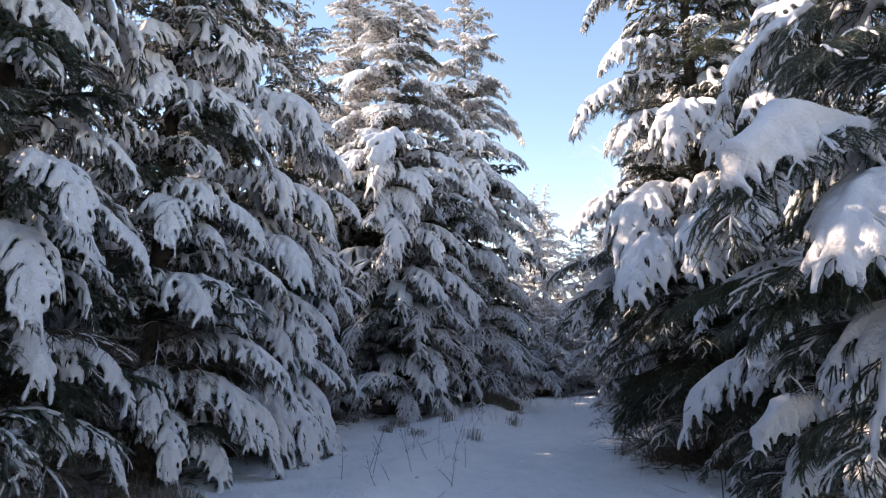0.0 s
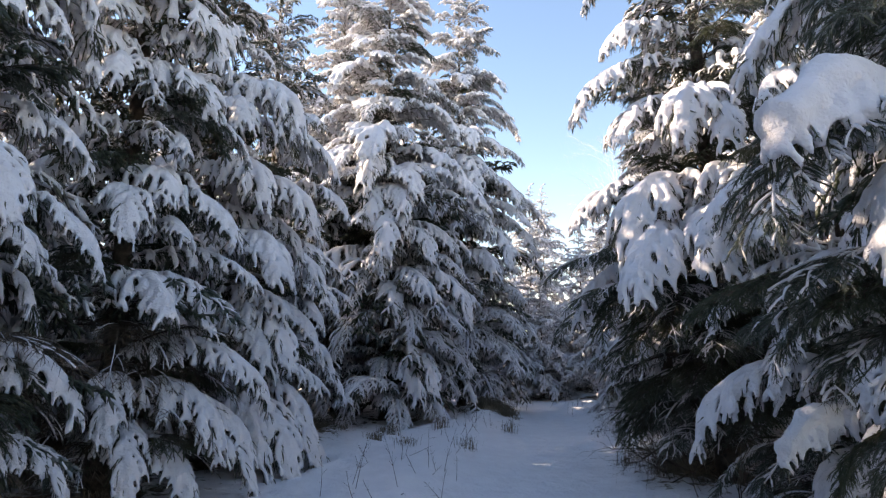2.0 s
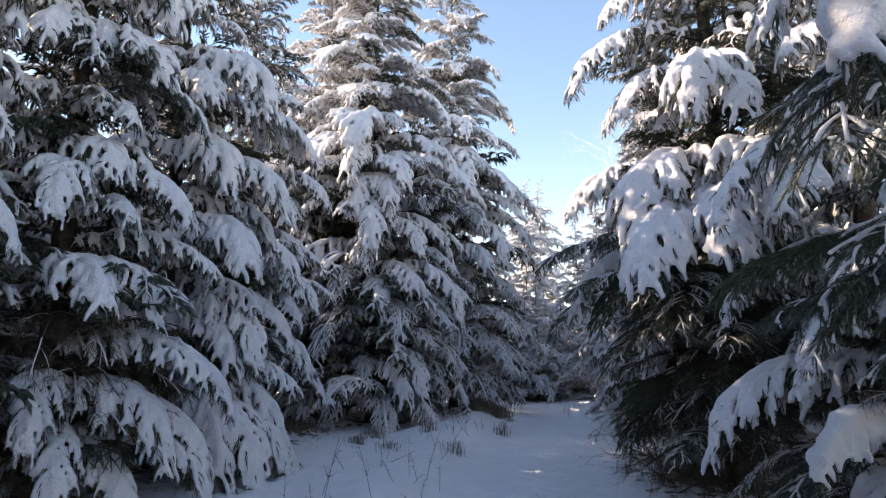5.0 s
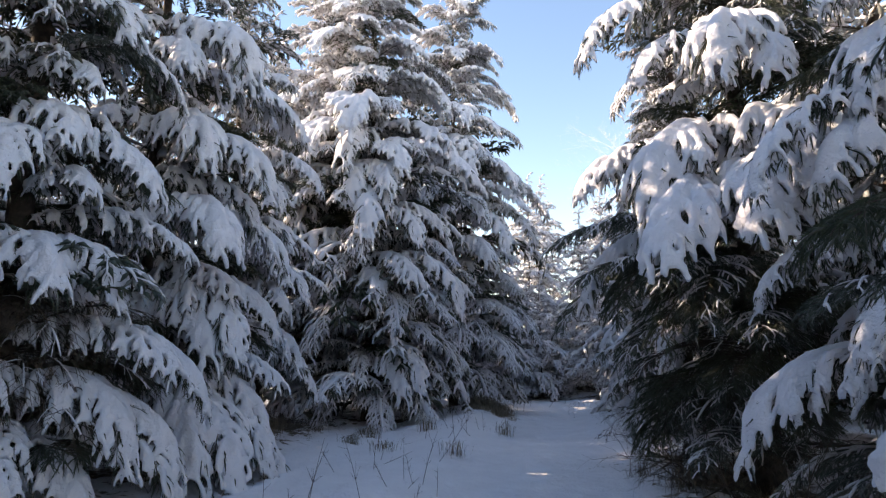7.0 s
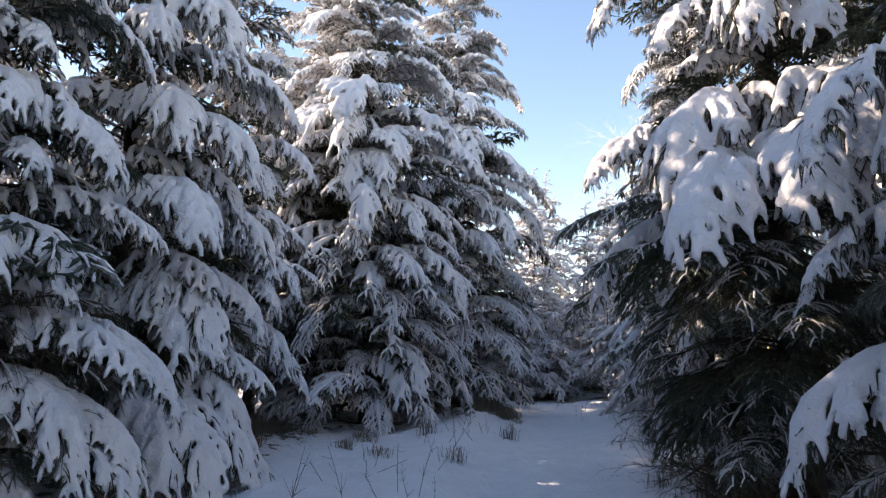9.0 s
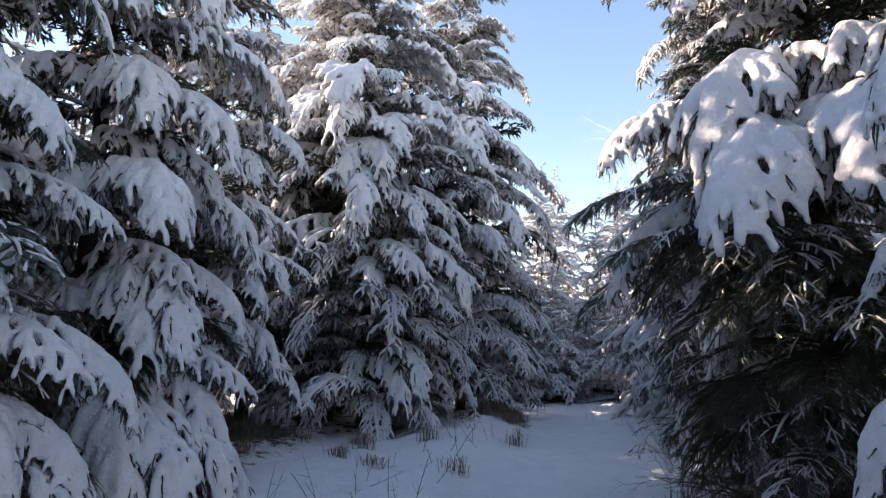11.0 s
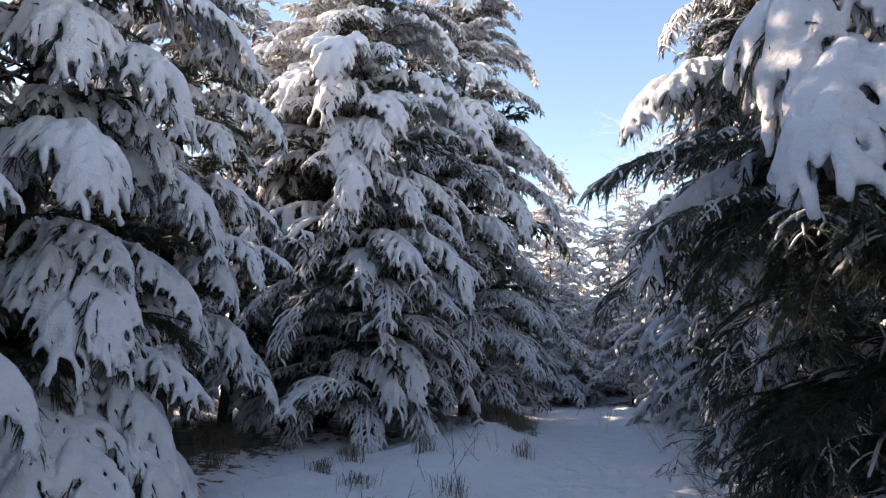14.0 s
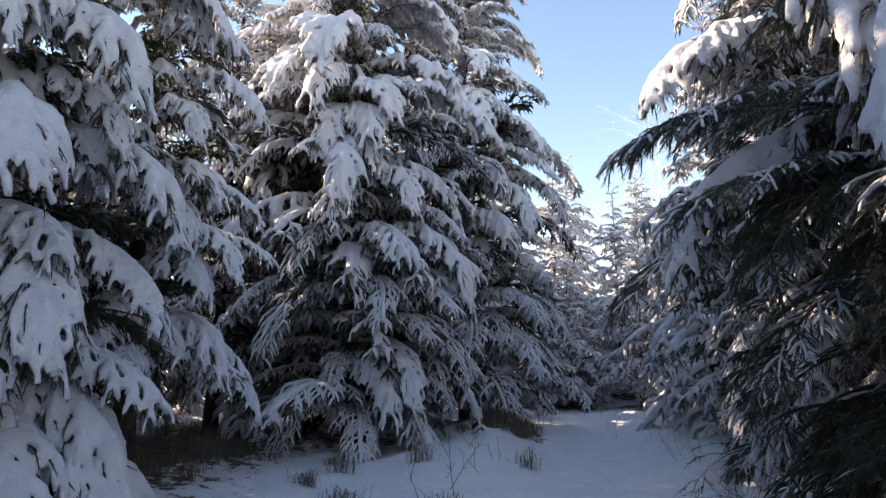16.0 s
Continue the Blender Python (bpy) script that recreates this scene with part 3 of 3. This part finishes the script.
for i, (x, y, h, rad) in enumerate(((4.1, 24.6, 4.2, 1.5), (4.5, 29.5, 9.8, 2.2), (2.3, 27.5, 9.5, 2.2), (6.2, 26.8, 7.5, 1.9), (5.7, 33.0, 10.8, 2.4), (3.3, 25.6, 2.4, 0.9), (4.7, 25.6, 2.8, 1.0),
                                    (2.3, 23.6, 3.2, 1.1), (5.9, 23.4, 3.4, 1.2), (4.0, 27.4, 4.4, 1.3), (7.7, 29.0, 9.0, 2.3), (9.4, 34.0, 10.0, 2.4), (8.2, 25.0, 7.0, 2.0))):
    spruce(x, y, h, rad, 20 + i, BACK, style="rime", top=0, dark=0.0, start=0.35, step=0.4 if h > 4 else 0.26, inside=False, stem=0.35, per=7)
spruce(5.4, 13.4, 11.0, 2.1, 12, "spruce with snowy tips behind the trail's bend", [(3.6, 12.7, 5.9, "fine")], style="fine", top=8)

# ---- ground ----
TRUNKS = [(o.location.x, o.location.y) for o in scene.objects if o.name.startswith("spruce_tree")]


def spaced(lo, hi, step, far):
    core = np.arange(lo, hi, step)
    grow = step * 1.35 ** np.arange(1, 40)
    right = hi + np.cumsum(grow)
    left = lo - np.cumsum(grow)
    return np.concatenate([left[left > -far][::-1], core, right[right < far]])


def trail(y):
    return 0.17 * y + 0.02


def ground_height(x, y):
    v = Vector((x * 0.45, y * 0.45, 3.0))
    h = 0.10 * noise.noise(v) + 0.05 * noise.noise(v * 3.1)
    near = math.exp(-((x - trail(y)) / 1.25) ** 4) if -10 < y < 40 else 0.0
    fine = 0.0
    if abs(x) < 10 and -6 < y < 34:
        rough = 1.0 - 0.6 * near
        fine = rough * (0.045 * noise.noise(Vector((x * 2.6, y * 2.6, 0))) + 0.032 * noise.noise(Vector((x * 6.5, y * 6.5, 5.0)))) + 0.014 * noise.noise(Vector((x * 13.0, y * 13.0, 9.0)))
        fine += 0.06 * rough * max(0.0, noise.noise(Vector((x * 3.4, y * 3.4, 21.0))) - 0.25)
    mound = 0.22 * math.exp(-((x - 1.4) / 0.7) ** 2 - ((y - 17.1) / 1.5) ** 2)
    rise = 0.5 * min(1.0, max(0.0, (y - 24.0) / 8.0)) if y < 2000 else 0.5
    bank = 0.1 * math.exp(-((x - trail(y) + 1.7) / 0.5) ** 2) if 3 < y < 16 else 0.0
    return (h + 0.07) * (1 - 0.85 * near) - 0.05 * near + fine + mound + rise + bank


def make_ground():
    xs, ys = spaced(-6, 6.5, 0.085, 2500), spaced(3, 27, 0.11, 2500)
    near = [(x, y) for x, y in TRUNKS if abs(x) < 10 and y < 30]
    verts, bare = [], []
    for y in ys:
        for x in xs:
            verts.append((x, y, ground_height(x, y)))
            b = 0.0
            if -12 < x < 12 and -6 < y < 34:
                for tx, ty in near:
                    q = math.hypot(x - tx, y - ty)
                    b = max(b, 0.75 - q / 2.6)
                for tx, ty, ra, rb in ((-3.4, 14.9, 1.9, 3.0), (1.55, 17.1, 0.75, 1.4), (3.6, 9.2, 0.8, 1.0)):
                    b = max(b, 1.25 - math.hypot((x - tx) / ra, (y - ty) / rb))
            bare.append(b)
    w = len(xs)
    faces = [(j * w + i, j * w + i + 1, (j + 1) * w + i + 1, (j + 1) * w + i) for j in range(len(ys) - 1) for i in range(w - 1)]
    me = bpy.data.meshes.new("ground")
    me.from_pydata(verts, [], faces)
    me.materials.append(GROUND)
    me.attributes.new("bare", "FLOAT", "POINT").data.foreach_set("value", np.array(bare, dtype=np.float32))
    me.polygons.foreach_set("use_smooth", np.ones(len(faces), dtype=bool))
    me.update()
    tagged(new("ground", me), "snow-covered forest floor and trail with dry litter under trees", "ground", kind="structure")


make_ground()


# ---- trees further off, with unseen ones added to block sun and sky ----
def far_tree_meshes(height, radius, seed):
    r = np.random.default_rng(seed)
    wood, snow = Buf(), Buf()
    z, turn = 0.35, 0.0
    kinds = [bough_buffers(0.78, "fine", d, np.random.default_rng(900 + i), coarse=True) for i, d in enumerate((45, 60, 75))]
    packed = [(np.concatenate(a.v), a.f, a.m, np.concatenate(b.v), b.f, tip) for a, b, tip in kinds]
    while z < height - 0.2:
        rad = profile(z, height, radius)
        n = 5 if rad > 0.5 else 4
        for i in range(n):
            av, af, am, bv, bf, tip = packed[int(r.integers(0, 3))]
            s = max(0.3, rad * r.uniform(0.75, 1.1)) / tip[0]
            m = np.array((Matrix.Rotation(turn + 6.283 * (i + r.uniform(-0.2, 0.2)) / n, 3, "Z") @ Matrix.Rotation(-radians(r.uniform(-6, 6) + 40 * max(0, z / height - 0.45)), 3, "Y")))
            o = np.array((0, 0, z + r.uniform(-0.15, 0.15)))
            wood.v.append(av @ m.T * s + o)
            wood.f.extend([[q + wood.n for q in f] for f in af])
            wood.m.extend(am)
            wood.n += len(av)
            snow.add(bv * np.array((1, 1, 1.0)) @ m.T * s + o, bf)
        turn += 2.4
        z += 0.55 if rad > 0.8 else 0.33
    return wood.mesh("crown", [TWIG, HOAR]), snow.mesh("snow_load", [SNOW])


FAR = []
for i, (h, rad) in enumerate(((9.0, 1.9), (7.5, 1.6), (11.0, 2.2))):
    crown, load = far_tree_meshes(h, rad, 40 + i)
    t = new("spruce_tree")
    tagged(t, "snowy spruce set back in the wood, some added out of view to block light", "tree", "background spruces")
    for nm, me in (("trunk", trunk_mesh(h, 0.04 + 0.0125 * h, np.random.default_rng(60 + i))), ("crown", crown), ("snow_load", load)):
        o = new(nm, me)
        o.parent = t
    FAR.append(t)
PLACES = [  # x, y, size, kind
    (6.4, 17.2, 1.0, 2), (7.2, 20.6, 1.0, 2), (6.3, 9.8, 1.05, 2), (6.4, 6.4, 1.0, 0), (8.6, 24.0, 1.1, 2), (9.5, 15.0, 1.0, 2),
    # added sun blockers: two hidden at y 25.4 and 27.0, and left rows
    (0.0, 29.0, 1.1, 0), (-0.6, 25.4, 1.1, 2), (0.6, 27.0, 1.0, 2), (-11.5, 9.0, 1.1, 0), (-12.0, 12.0, 1.1, 0), (-11.8, 15.0, 1.15, 0), (-13.0, 18.0, 1.2, 0), (-7.6, 14.0, 0.9, 0), (-7.9, 9.6, 1.1, 0),
    # left rows go on, mostly unseen, sized to shade trail and right-hand trees
    (-6.7, 6.0, 0.7, 2), (-5.8, 3.9, 0.65, 2), (-5.2, 3.2, 0.8, 0), (-5.5, 6.5, 0.62, 2), (-7.2, 4.9, 0.75, 2), (-8.6, 6.6, 0.8, 2), (-6.4, 8.6, 1.05, 0), (-6.2, 11.0, 1.0, 0), (-6.0, 13.4, 0.8, 0), (-5.9, 15.2, 0.8, 2), (-7.4, 17.4, 0.9, 2), (-1.8, 22.5, 1.1, 2), (-7.6, 20.5, 1.1, 2), (-5.2, 25.0, 1.2, 2),
    (-9.6, 8.0, 1.0, 0), (-9.4, 12.4, 0.9, 0), (-8.0, 12.6, 0.9, 1), (-9.8, 14.8, 0.9, 0), (-10.5, 18.0, 0.9, 0), (-8.6, 16.5, 0.7, 0), (-8.2, 10.5, 1.05, 0), (-8.4, 4.0, 1.0, 2),
    # unseen trees beside and behind the camera, added to block sky light and sun
    (-5.0, 1.3, 1.0, 2), (-4.4, -0.4, 1.0, 2), (-3.8, -2.0, 1.0, 0), (-3.6, -5.5, 1.0, 2), (4.0, 0.2, 0.9, 1), (3.8, -3.2, 1.0, 0), (3.4, -6.8, 1.0, 2), (0.4, -10.0, 1.0, 2), (-6.9, 2.4, 1.0, 0)]
for i, (x, y, s, k) in enumerate(PLACES):
    o = copy_thing(FAR[k], pose(x, y, -0.05, 0, 0, 47.0 * i))
    o.scale = (s, s, s)
for t, (x, y) in zip(FAR, ((-12.5, 10.5), (10.5, 12.0), (11.0, 18.0))):
    t.location = (x, y, -0.05)


# ---- undergrowth ----
def tuft(count, spread, height, seed):
    """A tuft of dry grass, its blades bent over."""
    r = np.random.default_rng(seed)
    b = Buf()
    for _ in range(count):
        a = r.uniform(0, 6.28)
        base = np.array((*(r.normal(0, spread, 2)), -0.03))
        out = np.array((math.cos(a), math.sin(a), 0))
        h = height * r.uniform(0.5, 1.2)
        pts = np.stack([base, base + out * h * 0.2 + UP * h * 0.6, base + out * h * 0.7 + UP * h * r.uniform(0.3, 0.75)])
        side = np.cross(out, UP) * r.uniform(0.002, 0.004)
        b.add(np.concatenate([pts - side, pts[:2] + side]), [(0, 3, 4, 1), (1, 4, 2)])
    return b.mesh("blades", [STRAW], False)


def scatter_grass():
    r = np.random.default_rng(31)
    kinds = [tuft(60, 0.09, h, 300 + i) for i, h in enumerate((0.22, 0.3, 0.38))]
    for cx, cy, ra, rb, n in ((1.55, 17.1, 0.55, 1.05, 80), (-3.3, 14.4, 1.4, 1.9, 115), (3.3, 9.3, 0.5, 0.7, 16), (-2.9, 6.2, 0.6, 0.6, 10), (0.1, 12.5, 0.9, 3.0, 6)):
        for _ in range(n):
            x, y = cx + ra * r.normal() * 0.6, cy + rb * r.normal() * 0.6
            o = new("grass_tuft", kinds[int(r.integers(0, 3))])
            k = r.uniform(0.7, 1.2)
            o.matrix_basis = pose(x, y, ground_height(x, y), 0, 0, r.uniform(0, 360)) @ Matrix.Diagonal((k, k, k, 1))
            tagged(o, "tuft of dry straw-coloured grass on the forest floor", "grass", "dry grass tufts")


def weed(height, seed):
    """A bare weed stalk with a few side twigs."""
    r = np.random.default_rng(seed)
    b = Buf()
    k = 6
    z = np.linspace(-0.05, height, k)
    bend = r.normal(0, 0.12, 2)
    pts = np.stack([bend[0] * (z / height) ** 2 * height, bend[1] * (z / height) ** 2 * height, z], 1)
    b.tube(pts, np.linspace(0.0035, 0.0012, k), 4)
    for _ in range(int(r.integers(2, 6))):
        i = int(r.integers(2, k - 1))
        d = unit(np.array((r.normal(), r.normal(), 0.9)))
        q = pts[i] + d * height * r.uniform(0.12, 0.3)
        b.tube(np.stack([pts[i], q]), np.array((0.002, 0.0008)), 3)
    return b.mesh("stalk", [STEM])


def scatter_weeds():
    r = np.random.default_rng(32)
    kinds = [weed(h, 400 + i) for i, h in enumerate((0.22, 0.3, 0.4, 0.5, 0.65))]
    for _ in range(48):
        y = r.uniform(6.0, 15.0)
        x = trail(y) - 1.15 - abs(r.normal(0, 0.85)) if r.random() < 0.8 else trail(y) + 1.3 + abs(r.normal(0, 0.3))
        if -3.0 < x < 4.2:
            o = new("weed_stalk", kinds[int(r.integers(0, 5))])
            o.matrix_basis = pose(x, y, ground_height(x, y), r.normal(0, 24), r.normal(0, 24), r.uniform(0, 360))
            tagged(o, "thin bare weed stalk standing in the snow", "plant", "weed stalks")
    for _ in range(24):
        y = r.uniform(17.0, 25.0)
        x = trail(y) + r.uniform(-1.7, 1.5)
        o = new("weed_stalk", kinds[int(r.integers(0, 3))])
        o.matrix_basis = pose(x, y, ground_height(x, y), r.normal(0, 12), r.normal(0, 12), r.uniform(0, 360))
        tagged(o, "thin bare weed stalk standing in the snow", "plant", "weed stalks")


def branching(b, p, d, length, radius, depth, r, slot=0, spread=0.6, droop=0.0):
    """A limb that forks again and again."""
    k = 5
    pts = [p]
    for i in range(k - 1):
        d = unit(d + r.normal(0, 0.13, 3) + DOWN * droop)
        pts.append(pts[-1] + d * length / (k - 1))
    pts = np.array(pts)
    b.tube(pts, np.linspace(radius, radius * 0.45, k), 5 if radius > 0.02 else 3, slot)
    if depth:
        for i in range(int(r.integers(3, 6))):
            u = r.uniform(0.3, 1.0) * (k - 1)
            j = min(int(u), k - 2)
            q = pts[j] + (pts[j + 1] - pts[j]) * (u - j)
            e = unit(unit(pts[j + 1] - pts[j]) + r.normal(0, spread, 3))
            branching(b, q, e, length * r.uniform(0.42, 0.68), radius * 0.42, depth - 1, r, slot, spread, droop)


def bare_tree(x, y, height, seed):
    r = np.random.default_rng(seed)
    t = tagged(new("birch_tree"), "leafless birch white with frost far down the trail", "tree")
    t.location = (x, y, 0)
    b = Buf()
    z = np.linspace(-0.2, height, 9)
    c = np.cumsum(r.normal(0, 0.06, (9, 2)), 0)
    pts = np.stack([c[:, 0], c[:, 1], z], 1)
    b.tube(pts, np.linspace(0.1, 0.015, 9), 7)
    o = new("trunk", b.mesh("trunk", [FROST]))
    o.parent = t
    for i in range(20):
        j = int(r.integers(3, 9))
        b = Buf()
        a = r.uniform(0, 6.28)
        branching(b, pts[j], unit(np.array((math.cos(a), math.sin(a), 1.3))), height * 0.2 * r.uniform(0.6, 1.2), 0.012, 3, r, 0, 0.4)
        o = new("limb", b.mesh("limb", [FROST]))
        o.parent = t


def dead_branch(p, d, length, seed, mat, label, radius=0.016):
    r = np.random.default_rng(seed)
    b = Buf()
    branching(b, np.array(p, float), unit(np.array(d, float)), length, radius, 3, r, 0, 0.5)
    tagged(new("dead_branch", b.mesh("dead_branch", [mat])), label, "branch")


bare_tree(11.0, 36.0, 13.0, 71)
bare_tree(12.6, 42.0, 14.5, 72)
dead_branch((2.85, 9.3, 0.15), (0.8, 0.35, 0.45), 1.3, 81, TWIG, "grey dead branch leaning in the litter")
dead_branch((3.1, 9.5, 0.75), (0.9, -0.1, 0.35), 0.7, 82, YELLOW, "thin twig with the yellow of sunlight put into its colour", 0.008)
for i in range(9):
    dead_branch((2.9 + 0.14 * (i * 5 % 9), 8.3 + 0.27 * i, 0.05), (math.cos(i * 2.1), math.sin(i * 2.1), 0.7), 0.8, 90 + i, TWIG, "brown dead branch on the forest floor", 0.01)
dead_branch((3.3, 8.6, 0.1), (-0.6, 0.5, 0.3), 1.0, 83, TWIG, "brown dead branch on the forest floor")
dead_branch((-3.4, 13.4, 0.2), (0.8, 0.5, 0.25), 1.4, 84, TWIG, "brown dead branch on the forest floor")
for i in range(12):
    dead_branch((-4.4 + 0.19 * (i * 7 % 12), 12.9 + 0.22 * i, 0.04), (math.cos(i * 1.9), math.sin(i * 1.9), 0.4), 1.0, 110 + i, TWIG, "brown dead branch on the forest floor", 0.009)
dead_branch((-3.9, 14.2, 0.15), (0.9, 0.1, 0.15), 1.6, 85, TWIG, "brown dead branch on the forest floor")
FRINGE = np.random.default_rng(57)
for i in range(26):
    fy = FRINGE.uniform(9.0, 17.5)
    fx = trail(fy) + 1.25 + abs(FRINGE.normal(0, 0.35))
    dead_branch((fx, fy, ground_height(fx, fy) - 0.03), (FRINGE.normal(-0.3, 0.5), FRINGE.normal(0, 0.5), 0.9), FRINGE.uniform(0.3, 0.6), 200 + i, FROST, "low twiggy shrub dusted with snow beside the trail", 0.007)
for i in range(12):
    fx, fy = 2.75 + 0.11 * (i * 5 % 12), 6.3 + 0.23 * i
    dead_branch((fx, fy, ground_height(fx, fy) - 0.03), (FRINGE.normal(-0.2, 0.5), FRINGE.normal(-0.2, 0.5), 0.8), FRINGE.uniform(0.4, 0.75), 240 + i, DRY, "brown twiggy brush under the spruces", 0.008)
scatter_grass()
scatter_weeds()
